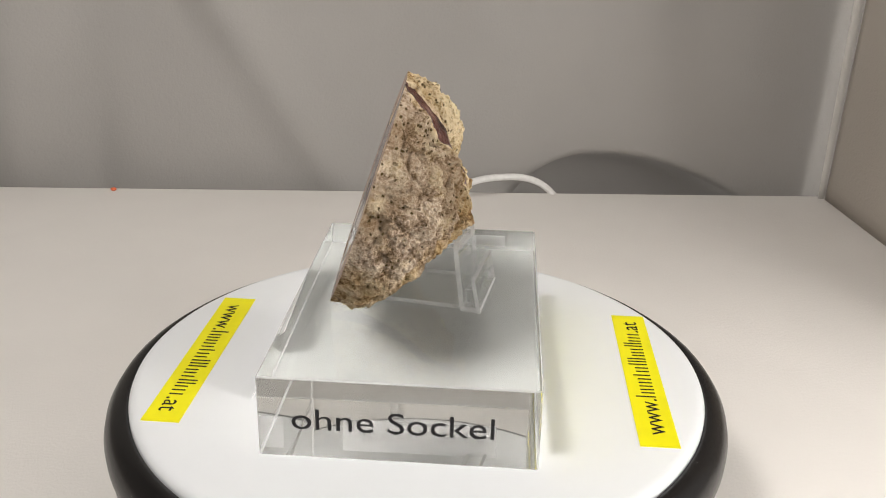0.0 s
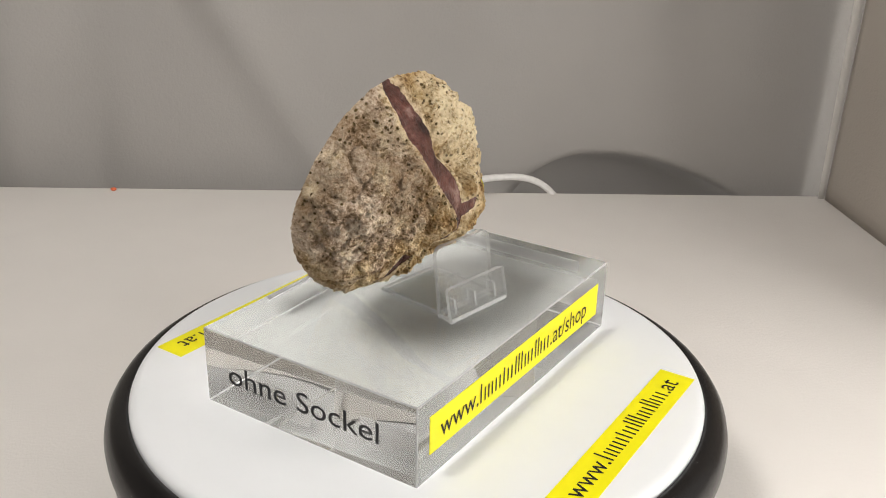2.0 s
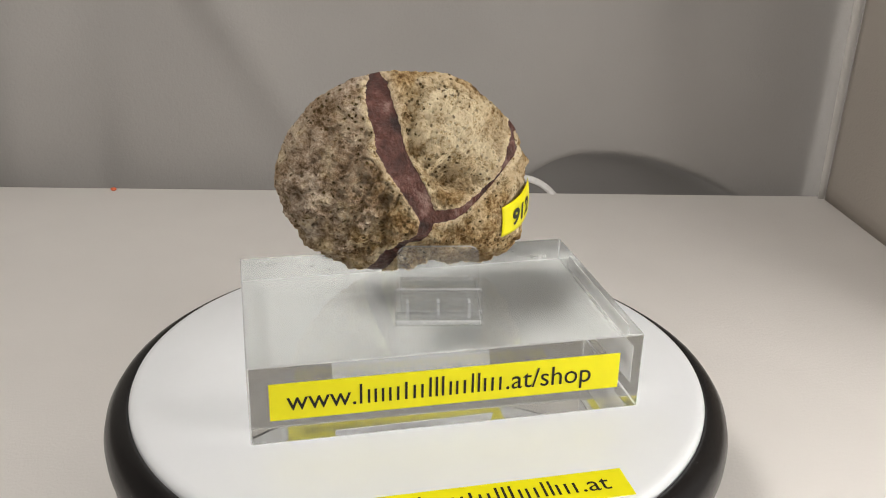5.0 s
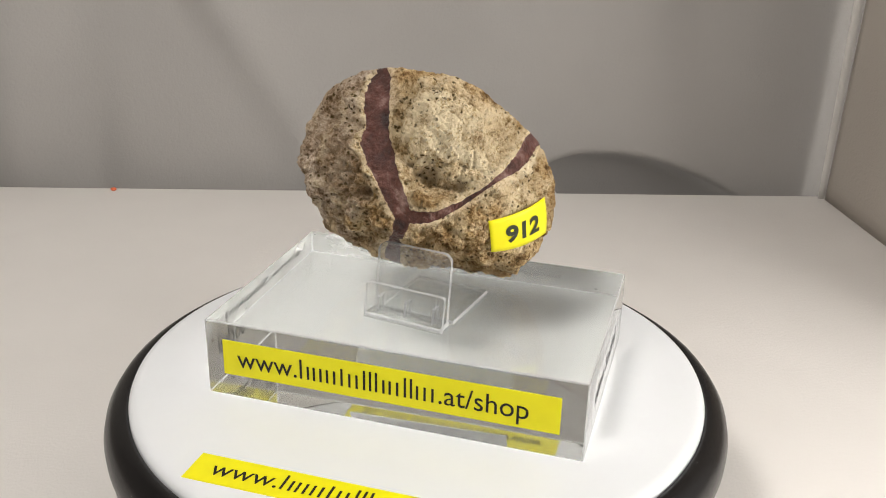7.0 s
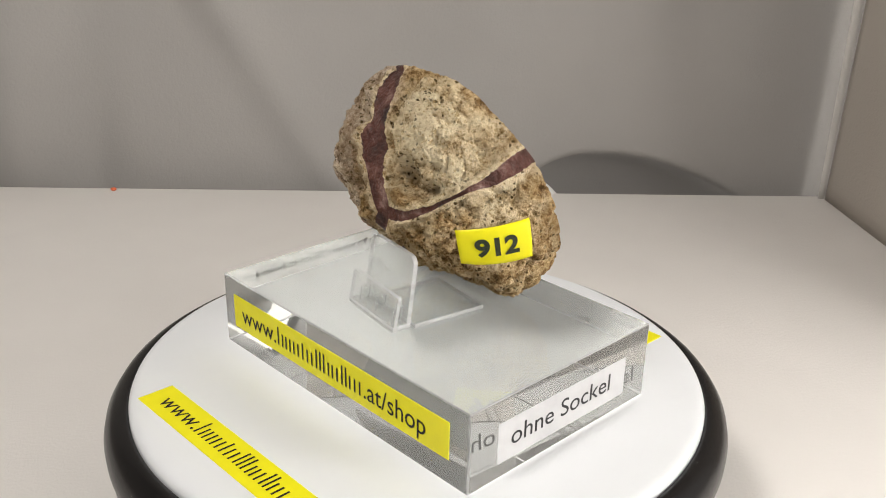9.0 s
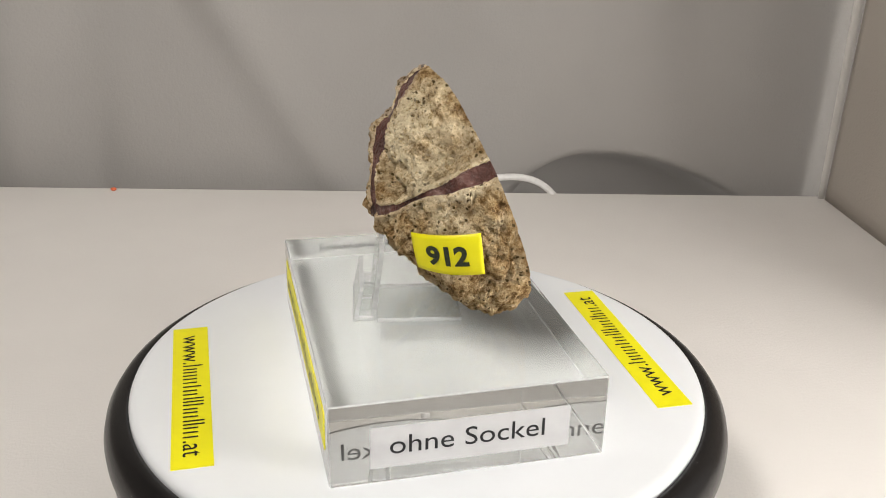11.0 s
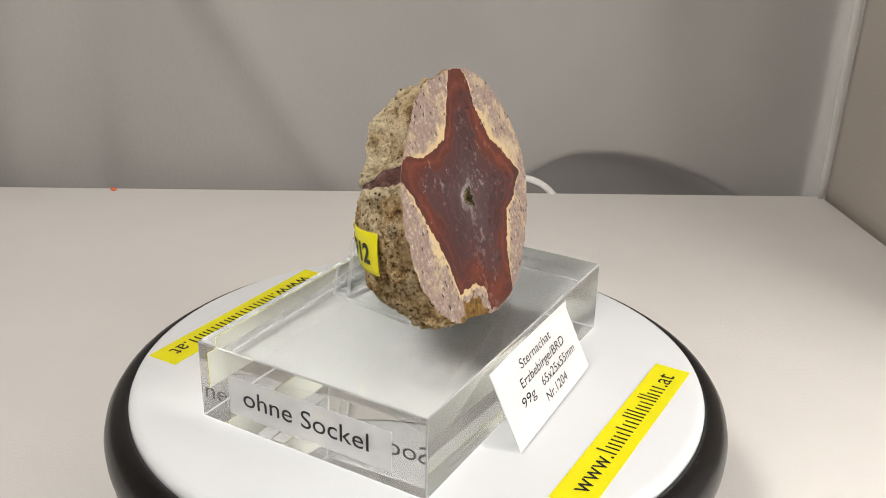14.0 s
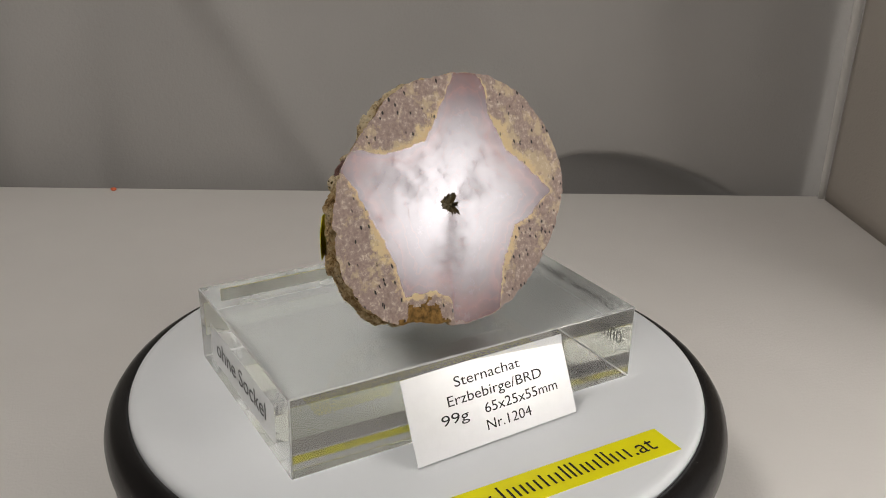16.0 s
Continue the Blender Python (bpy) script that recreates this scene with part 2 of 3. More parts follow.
def lamp_glow(name, hot, edge, radius):
    """A diffuser that is brightest in its middle."""
    m = bpy.data.materials.new(name)
    m.use_nodes = True
    n, l = m.node_tree.nodes, m.node_tree.links
    n.remove(n["Principled BSDF"])
    em = n.new("ShaderNodeEmission")
    tc = n.new("ShaderNodeTexCoord")
    ln = n.new("ShaderNodeVectorMath")
    ln.operation = "LENGTH"
    l.new(tc.outputs["Object"], ln.inputs[0])
    mr = n.new("ShaderNodeMapRange")
    mr.interpolation_type = "SMOOTHSTEP"
    mr.inputs["From Max"].default_value = radius * 0.58
    mr.inputs["To Min"].default_value = hot
    mr.inputs["To Max"].default_value = edge
    l.new(ln.outputs["Value"], mr.inputs[0])
    l.new(mr.outputs[0], em.inputs["Strength"])
    em.inputs["Color"].default_value = (1.0, 0.952, 0.890, 1)
    l.new(em.outputs[0], n["Material Output"].inputs[0])
    return m


# ---- mesh helpers ----
def part(name, bm, mat, parent=None, label="", smooth=False):
    me = bpy.data.meshes.new(name)
    bm.to_mesh(me)
    bm.free()
    for q in mat if isinstance(mat, (list, tuple)) else [mat]:
        me.materials.append(q)
    if smooth:
        me.polygons.foreach_set("use_smooth", [True] * len(me.polygons))
    ob = new(name, me)
    if parent is not None:
        ob.parent = parent
    if label:
        tagged(ob, label)
    return ob


def slab(o, ax, ay, az, bevel=0.0, seg=2):
    """A box with one corner at o and the edges ax, ay, az."""
    bm = bmesh.new()
    o, ax, ay, az = Vector(o), Vector(ax), Vector(ay), Vector(az)
    vs = [bm.verts.new(o + ax * i + ay * j + az * k) for k in (0, 1) for j in (0, 1) for i in (0, 1)]
    for f in ((0, 2, 3, 1), (4, 5, 7, 6), (0, 1, 5, 4), (1, 3, 7, 5), (3, 2, 6, 7), (2, 0, 4, 6)):
        bm.faces.new([vs[i] for i in f])
    bmesh.ops.recalc_face_normals(bm, faces=bm.faces)
    if bevel:
        bmesh.ops.bevel(bm, geom=bm.edges[:], offset=bevel, segments=seg, affect="EDGES", profile=0.5)
    return bm


def grid(nu, nv, fn, wrap=False):
    bm = bmesh.new()
    rows = [[bm.verts.new(fn(i, j)) for i in range(nu)] for j in range(nv)]
    for j in range(nv - 1):
        for i in range(nu if wrap else nu - 1):
            bm.faces.new((rows[j][i], rows[j][(i + 1) % nu], rows[j + 1][(i + 1) % nu], rows[j + 1][i]))
    return bm


def lathe(profile, n=160):
    bm = grid(n, len(profile), lambda i, j: (profile[j][0] * math.cos(2 * math.pi * i / n),
                                            profile[j][0] * math.sin(2 * math.pi * i / n), profile[j][1]), True)
    bmesh.ops.recalc_face_normals(bm, faces=bm.faces)
    return bm


def letters(text, bold=0.0):
    """Outline faces of a text at size 1: vertices and polygons."""
    cu = bpy.data.curves.new("letters", "FONT")
    cu.body, cu.offset, cu.resolution_u = text, bold, 4
    ob = new("letters", cu)
    dg = bpy.context.evaluated_depsgraph_get()
    me = bpy.data.meshes.new_from_object(ob.evaluated_get(dg))
    vs = [tuple(v.co[:2]) for v in me.vertices]
    fs = [tuple(p.vertices) for p in me.polygons]
    bpy.data.objects.remove(ob)
    bpy.data.meshes.remove(me)
    bpy.data.curves.remove(cu)
    return vs, fs


def bar_word(kinds, x):
    """Plain upright bars for a word that is not spelled out: t a tall bar, h a tall and a low one, m a middling one, i a low one, n two low ones."""
    vs, fs = [], []

    def bar(x0, high):
        k = len(vs)
        vs.extend([(x0, 0.0), (x0 + 0.085, 0.0), (x0 + 0.085, high), (x0, high)])
        fs.append((k, k + 1, k + 2, k + 3))

    rows = {"t": ((0.72,), 0.22), "h": ((0.72, 0.50), 0.50), "m": ((0.64,), 0.29), "i": ((0.50,), 0.25), "n": ((0.50, 0.50), 0.55)}
    for c in kinds:
        highs, wide = rows[c]
        for q, high in enumerate(highs):
            bar(x + 0.06 + 0.27 * q, high)
        x += wide
    return vs, fs, x


def web_line(tail):
    vs, fs = letters("www.")
    x = max(v[0] for v in vs) + 0.06
    v2, f2, x = bar_word("hiinmntthnttni", x)
    k = len(vs)
    vs, fs = vs + v2, fs + [tuple(i + k for i in f) for f in f2]
    v3, f3 = letters(tail)
    k = len(vs)
    return vs + [(a + x + 0.02, b) for a, b in v3], fs + [tuple(i + k for i in f) for f in f3]


def lettering(name, shape, place, parent, mat, box, label=""):
    """Lays a text into box (x0, x1, y0, cap height) of a plane; place maps x, y to space."""
    vs, fs = shape
    lo, hi = min(v[0] for v in vs), max(v[0] for v in vs)
    sx, sy = (box[1] - box[0]) / (hi - lo), box[3] / 0.72
    bm = bmesh.new()
    bv = [bm.verts.new(place(box[0] + (x - lo) * sx, box[2] + y * sy)) for x, y in vs]
    for f in fs:
        if len(set(f)) > 2:
            try:
                bm.faces.new([bv[i] for i in f])
            except ValueError:
                pass
    return part(name, bm, mat, parent, label)


def plane(o, ax, ay, lift):
    o, ax, ay = Vector(o), Vector(ax).normalized(), Vector(ay).normalized()
    n = ax.cross(ay) * lift
    return lambda x, y: o + ax * x + ay * y + n


def thing(name, label, category, at=(0, 0, 0), group=""):
    ob = new(name)
    ob.empty_display_size = 0.01
    ob.location = at
    return tagged(ob, label, category, group)


# ---- table, backdrop, tent ----
table = part("tabletop", slab((-0.75, -0.75, -0.03), (1.31, 0.0105, 0), (0, 0.9899, 0), (0, 0, 0.03), 0.004, 3), M_TABLE, smooth=True)
tagged(table, "table covered with a smooth white cloth", "table", kind="structure")


def cloth_edge(x):
    """Height of the dome-shaped stretch of the backdrop that is set back behind the table."""
    left = 1 - max(0.0, (0.090 - x) / 0.038) ** 2.2
    right = 1 - max(0.0, (x - 0.100) / 0.054) ** 1.7
    return -0.004 + 0.0165 * min(left, right)


# soft folds of the hanging cloth: two ends of the crest (x, z), height, half width
FOLDS = ((-0.200, 0.14, -0.206, -0.05, 0.0065, 0.016), (-0.165, 0.14, -0.172, -0.05, -0.0055, 0.016),
         (-0.128, 0.14, -0.040, -0.005, 0.0075, 0.016), (0.080, 0.14, 0.028, -0.03, 0.0075, 0.018),
         (0.128, 0.14, 0.150, 0.02, -0.005, 0.020), (-0.290, 0.14, -0.270, -0.05, 0.0045, 0.02), (0.012, 0.14, -0.006, 0.03, -0.005, 0.018))


def backdrop(i, j):
    x = -0.62 + 0.85 * i / 260
    z = -0.05 + 0.62 * (j / 150) ** 1.6
    y = 0.2590 + 0.0018 * math.sin(x * 27 + 0.8 + 0.6 * math.sin(x * 11)) + 0.005 * noise.noise((x * 7, z * 5, 3.1)) + 0.0022 * noise.noise((x * 19, z * 15, 8.3))
    for x0, z0, x1, z1, high, wide in FOLDS:
        c = x0 + (x1 - x0) * (z - z0) / (z1 - z0)
        y -= high * math.exp(-((x - c) / wide) ** 2) * (0.75 + 0.5 * noise.noise((z * 14, x0 * 40, 1.7)))
    # a shallow cross crease where the cloth lay folded
    y -= 0.0014 * math.exp(-((z - 0.052 - 0.03 * x) / 0.0025) ** 2) * max(0.0, noise.noise((x * 12, 2.2, 5.0)))
    k = min(1.0, max(0.0, (cloth_edge(x) + 0.005 - z) / 0.010))
    return (x, y + 0.030 * k * k * (3 - 2 * k), z)


wall = part("wall_north", grid(261, 151, backdrop), M_BACK, smooth=True)
wall.modifiers.new("thick", "SOLIDIFY").thickness = 0.002
tagged(wall, "hanging light grey fabric backdrop with faint folds", "backdrop", kind="structure")


def side(i, j):
    y, z = 0.03 + 0.2090 * i / 60, 0.58 * j / 60
    return (0.2058 + 0.05 * (0.2405 - y) + 0.020 * z + (0.0025 * noise.noise((y * 16, z * 12, 7.7)) + 0.001 * math.sin(y * 60)) * min(1.0, z / 0.03) * min(1.0, (0.2395 - y) / 0.03), y, z)


east = part("wall_east", grid(61, 61, side), M_SIDE, smooth=True)
east.modifiers.new("thick", "SOLIDIFY").thickness = 0.002
tagged(east, "grey fabric side wall of the photo tent", "wall", kind="structure")
trim = part("trim", grid(9, 60, lambda i, j: (0.2010 + 0.0014 * j / 59 + (0.0036 + 0.0092 * j / 59) * i / 8 + 0.0004 * noise.noise((0, 0, j * 0.2)),
                                             0.2410 - 0.0008 * math.sin(math.pi * i / 8), 0.58 * j / 59)), M_HEM, smooth=True)
trim.modifiers.new("thick", "SOLIDIFY").thickness = 0.001
tagged(trim, "pale folded hem along the backdrop's corner", "trim", kind="structure")
# unseen west wall and roof, added to close the space round the lamps
west = part("wall_west", slab((-0.64, -0.75, -0.05), (0.01, 0, 0), (0, 1.03, 0), (0, 0, 0.65)), M_BACK)
tagged(west, "unseen plain light grey fabric wall, added to close the space", "wall", kind="structure")
top = part("ceiling", slab((-0.64, -0.10, 0.57), (0.87, 0, 0), (0, 0.40, 0), (0, 0, 0.01)), M_BACK)
tagged(top, "unseen plain light fabric roof, added to close the space", "ceiling", kind="structure")


# ---- lamps beside the turntable ----
def softbox(at, aim, radius, hot, edge, label):
    lamp = thing("softbox_lamp", label, "lamp", group="softbox lamps")
    lamp.matrix_basis = look(at, aim)
    part("housing", lathe([(0.001, 0.05), (radius * 0.4, 0.05), (radius * 1.04, 0.004), (radius * 1.04, -0.004),
                           (radius * 1.005, -0.004), (radius * 1.005, 0.001)], 64), M_HOUSING, lamp, smooth=True)
    bm = bmesh.new()
    bmesh.ops.create_circle(bm, cap_ends=True, radius=radius, segments=64)
    part("diffuser", bm, lamp_glow("lamp_glow", hot, edge, radius), lamp, "glowing white diffuser")
    back = Matrix(lamp.matrix_basis)
    foot = back @ Vector((0, 0, 0.045))
    home = back.inverted()
    stem = slab((foot.x - 0.004, foot.y - 0.004, 0.004), (0.008, 0, 0), (0, 0.008, 0), (0, 0, foot.z - 0.004), 0.001, 1)
    disc = lathe([(0.001, 0.006), (0.045, 0.005), (0.05, 0.003), (0.05, 0.0), (0.001, 0.0)], 48)
    bmesh.ops.translate(disc, vec=(foot.x, foot.y, 0.0), verts=disc.verts)
    for name, bm in (("stem", stem), ("foot", disc)):
        bmesh.ops.transform(bm, matrix=home, verts=bm.verts)
        part(name, bm, M_HOUSING, lamp)
    return lamp


softbox((0.30, -0.145, 0.155), (0.0, -0.005, 0.083), 0.13, 43.0, 2.2, "round softbox lamp glowing white beside the table")
softbox((-0.20, -0.13, 0.50), (-0.03, 0.02, 0.04), 0.075, 37.0, 28.0, "round softbox lamp glowing white above the table")


# ---- turntable ----
turntable = thing("turntable", "display turntable with white platter and black rim on the cloth", "turntable")
part("rim", lathe([(0.0700, ZT - 0.0025), (0.0706, ZT - 0.0018), (0.0722, ZT - 0.0020), (0.0741, ZT - 0.0033), (0.0755, ZT - 0.0054),
                   (0.0761, ZT - 0.0078), (0.0760, ZT - 0.0104), (0.0754, ZT - 0.0126), (0.0749, ZT - 0.0134), (0.068, ZT - 0.0134)]),
     M_RING, turntable, "glossy black rim with dust specks", smooth=True)
part("band", lathe([(0.068, ZT - 0.0134), (0.0750, ZT - 0.0136), (0.0750, ZT - 0.0168), (0.068, ZT - 0.0168)]), M_SILVER, turntable,
     "grey metallic band")
part("base", lathe([(0.068, ZT - 0.0168), (0.0746, ZT - 0.0170), (0.0746, ZT - 0.0180), (0.0736, ZT - 0.0183), (0.0736, ZT - 0.0190),
                    (0.0746, ZT - 0.0193), (0.0746, ZT - 0.0206), (0.0736, ZT - 0.0209), (0.0736, ZT - 0.0216), (0.0745, ZT - 0.0219),
                    (0.0742, 0.004), (0.0730, 0.0), (0.001, 0.0)]), M_RING, turntable)
platter = part("platter", lathe([(0.0002, ZT - 0.006), (0.0690, ZT - 0.006), (0.0700, ZT - 0.0040), (0.0700, ZT - 0.0016),
                                 (0.0696, ZT - 0.0007), (0.0688, ZT - 0.0002), (0.0675, ZT), (0.05, ZT), (0.02, ZT), (0.0002, ZT)]),
               M_PLATTER, turntable, "turning white plastic platter", smooth=True)
for corner, along in (((0.0485, -0.0354, ZT), (0.0052, 0.0638, 0)), ((-0.0471, 0.0361, ZT), (-0.0064, -0.0638, 0))):
    a = Vector(along)
    up = Vector((0, 0, 1)).cross(a).normalized()
    o = Vector(corner) - up * 0.0088
    # the text runs along a, its head towards the axis
    part("yellow_sticker", slab(o, a, up * 0.0088, (0, 0, 0.00015)), M_YELLOW, platter, "yellow adhesive strip with black lettering")
    lettering("lettering", web_line(".at"), plane(o, a, up, 0.00023), platter, M_INK, (0.0046, 0.0600, 0.0025, 0.0047), "black printed lettering")

# ---- acrylic block ----
BW, BL, BH = 0.05889, 0.08869, 0.01893
block = thing("acrylic_block", "clear acrylic display block with labels, standing on the white platter", "display block")
BLOCK_AT = pose(-0.0004, 0.0019, ZT + 0.0002, 0, 0, -4.873)
body = part("body", slab((-BW / 2, -BL / 2, 0), (BW, 0, 0), (0, BL, 0), (0, 0, BH), 0.0003, 2), (M_ACRYLIC, M_STAND_EDGE, M_SAWN, M_POLISHED), block, "clear polished acrylic")
for q in body.data.polygons:
    q.material_index = 1 if q.area < 1e-4 else 2 if q.normal.y < -0.5 else 3 if q.normal.y > 0.5 else 0
body.visible_shadow = False
E = (BW / 2, -BL / 2, 0)
shop = part("yellow_sticker", slab((BW / 2 - 0.00012, -BL / 2 + 0.0044, 0.0058), (0.00027, 0, 0), (0, 0.0788, 0), (0, 0, 0.0088)), (M_YELLOW, M_BACKING), block,
            "yellow adhesive strip with black lettering")
for q in shop.data.polygons:
    q.material_index = int(q.normal.x < -0.5)
lettering("lettering", web_line(".at/shop"), plane(E, (0, 1, 0), (0, 0, 1), 0.00026), shop, M_INK, (0.0080, 0.0764, 0.0081, 0.0049),
          "black printed lettering")
white_label = part("white_label", slab((BW / 2 - 0.0084, BL / 2 - 0.00012, 0.0035), (-0.0423, 0, 0), (0, 0.00014, 0), (0, 0, 0.0096)), M_FILM, block,
                   "milky white label film")
for home, end, x0, x1, y0, high in ((block, -1, 0.0072, 0.0494, 0.0070, 0.0052), (white_label, 1, 0.0124, 0.0452, 0.0066, 0.0044)):
    ink = lettering("lettering", letters("ohne Sockel"), plane((end * BW / 2, end * BL / 2, 0), (-end, 0, 0), (0, 0, 1), 0.00006), home, M_INK,
                    (x0, x1, y0, high), "black printed lettering")
    ink.modifiers.new("thick", "SOLIDIFY").thickness = 0.00011

# ---- label card leaning on the block ----
card = thing("label_card", "white printed paper card leaning against the acrylic block", "label")
CARD_AT = BLOCK_AT @ pose(-BW / 2 - 0.0088, 0.0200, 0.0002)
lean = Vector((0.0083, 0, 0.0165))
side_way = Vector((0.0018, -0.0427, 0))
part("sheet", slab((0, 0, 0), side_way, lean, Vector((-0.00022, 0, 0.0001))), M_WHITE, card, "white glossy paper")
on_card = plane((0, 0, 0), side_way, lean, 0.00032)
for text, box in (("Sternachat", (0.0125, 0.0300, 0.0138, 0.0023)), ("Erzbebirge/BRD", (0.0100, 0.0352, 0.0101, 0.0023)),
                  ("99g", (0.0076, 0.0145, 0.0064, 0.0023)), ("65x25x55mm", (0.0188, 0.0388, 0.0064, 0.0023)),
                  ("Nr.1204", (0.0185, 0.0305, 0.0027, 0.0023))):
    lettering("lettering", letters(text), on_card, card, M_INK, box, "black printed lettering")

# ---- clear easel ----
easel = thing("display_easel", "small clear plastic easel holding the stone on the acrylic block", "display stand")
EASEL_AT = pose(0.0128, 0.0006, ZT + 0.0191, 0, 0, -14)


def plate(outline, thick, frame3):
    """An upright or flat plate with rounded upper corners: outline in 2D, frame3 maps x, y, depth."""
    bm = bmesh.new()
    f = bm.faces.new([bm.verts.new(frame3(x, y, 0)) for x, y in outline])
    r = bmesh.ops.extrude_face_region(bm, geom=[f])
    d = frame3(0, 0, thick) - frame3(0, 0, 0)
    bmesh.ops.translate(bm, vec=d, verts=[v for v in r["geom"] if isinstance(v, bmesh.types.BMVert)])
    bmesh.ops.recalc_face_normals(bm, faces=bm.faces)
    return bm


def tab(w, h, r):
    pts = [(-w / 2, 0), (w / 2, 0)]
    for k in range(7):
        a = math.pi / 2 * k / 6
        pts.append((w / 2 - r + r * math.cos(a), h - r + r * math.sin(a)))
    for k in range(7):
        a = math.pi / 2 * k / 6
        pts.append((-w / 2 + r - r * math.sin(a), h - r + r * math.cos(a)))
    return pts


for name, bm in (
        ("back_panel", plate(tab(0.0187, 0.0168, 0.0022), 0.0011, lambda x, y, d: Vector((-d - 0.13 * y, x, y)))),
        ("front_lip", plate(tab(0.0200, 0.0082, 0.0008), 0.0009, lambda x, y, d: Vector((0.0040 - d - 0.20 * y, x, y)))),
        ("foot_bar", slab((-0.001, -0.0098, 0), (0.005, 0, 0), (0, 0.0196, 0), (0, 0, 0.0012), 0.0003, 1)),
        ("base_plate", slab((-0.021, -0.0085, 0), (0.0195, 0, 0), (0, 0.0190, 0), (0, 0, 0.0010), 0.0002, 1)),
        ("rib", slab((0.0002, -0.0003, 0.0012), (0.0024, 0, 0), (0, 0.0006, 0), (-0.0006, 0, 0.0035))),
        ("rib", slab((0.0002, 0.0068, 0.0012), (0.0024, 0, 0), (0, 0.0006, 0), (-0.0006, 0, 0.0035))),
        ("rib", slab((0.0002, -0.0074, 0.0012), (0.0024, 0, 0), (0, 0.0006, 0), (-0.0006, 0, 0.0035)))):
    big = max(f.calc_area() for f in bm.faces)
    for f in bm.faces:
        f.material_index = int(f.calc_area() < big * 0.4)
    part(name, bm, (M_STAND, M_STAND_EDGE), easel)

# ---- the stone ----
FU, FV, FN = Vector((-0.0259, -0.9997, 0)), Vector((0.3203, -0.0083, 0.9473)), Vector((-0.9470, 0.0245, 0.3204))
STONE_AT = pose(-0.0124, 0.0004, ZT + 0.0465)
stone = thing("agate_nodule", "halved star agate nodule with rough tan crust and polished cut face", "stone")
# radii in mm round the face's centre, every 22.5 degrees, at growing angles off the cut plane
SWELL = (0, 15, 30, 50, 70, 90)
RADII = (
    (32.5, 32.8, 32.2, 30.4, 28.6, 28.1, 26.8, 28.2, 29.5, 31.2, 30.6, 26.8, 27.3, 27.6, 27.9, 29.7),
    (31.1, 31.1, 29.6, 27.0, 27.6, 27.3, 25.1, 26.4, 28.4, 30.3, 31.4, 25.7, 25.3, 27.6, 28.1, 30.6),
    (28.1, 29.3, 28.2, 25.4, 25.4, 26.1, 25.5, 26.2, 27.3, 30.7, 28.8, 23.5, 23.2, 24.5, 25.5, 27.4),
    (24.9, 25.4, 25.3, 23.9, 23.6, 24.1, 24.7, 24.7, 26.6, 26.8, 24.4, 22.6, 21.3, 21.3, 21.1, 23.4),
    (24.0, 25.6, 24.8, 23.7, 23.4, 23.7, 24.7, 24.9, 24.7, 24.1, 23.3, 21.8, 20.5, 20.7, 21.6, 22.7),
    (24.6,) * 16)
# swellings and hollows: place in mm on the surface, reach, height
LUMPS = (((-4.8, 13.6, 18.8), 3.4, -4.6), ((-22.8, 12, 7), 3.0, 1.5), ((-19.5, 16.5, 8), 2.4, -1.3), ((15, 23, 3), 3.5, 1.3), ((23, 14, 6), 2.6, -1.2), ((17, 12, 17), 3.0, -1.4), ((13, 16, 14), 2.4, 0.9), ((11.1, 8, 21.1), 2.2, -2.4), ((3.7, 27, 5.5), 2.4, -1.9), ((21.4, 19.3, 7.8), 2.6, -1.5),
         ((-17, 17, 11), 2.8, -1.5), ((26, 4, 9), 6.0, 1.0), ((14, 24, 7), 4.0, 0.9), ((4.8, 18, 16), 2.4, -1.4), ((-18.5, 14, 11), 3.2, -0.8),
         ((-9, 9, 21), 3.0, -1.0), ((26, 6, 12), 8.0, 0.8), ((15, 20, 10), 3.2, -1.8), ((12, 4, 22), 3.2, -1.2),
         ((22, -8, 14), 5.0, 0.7), ((-12, -3, 22), 5.0, 0.6), ((16, -14, 14), 2.6, -0.9), ((21, 21, 4), 3.0, -0.9))


def catmull(p0, p1, p2, p3, f):
    return p1 + 0.5 * f * (p2 - p0 + f * (2 * p0 - 5 * p1 + 4 * p2 - p3 + f * (3 * (p1 - p2) + p3 - p0)))


def swell(phi, psi):
    k = (math.degrees(phi) % 360) / 22.5
    i, f = int(k) % 16, k - int(k)
    col = [catmull(r[i - 1], r[i], r[(i + 1) % 16], r[(i + 2) % 16], f) for r in RADII]
    d = math.degrees(psi)
    j = max(q for q in range(5) if SWELL[q] <= d + 1e-9)
    g = (d - SWELL[j]) / (SWELL[j + 1] - SWELL[j])
    return catmull(col[max(j - 1, 0)], col[j], col[j + 1], col[min(j + 2, 5)], g)


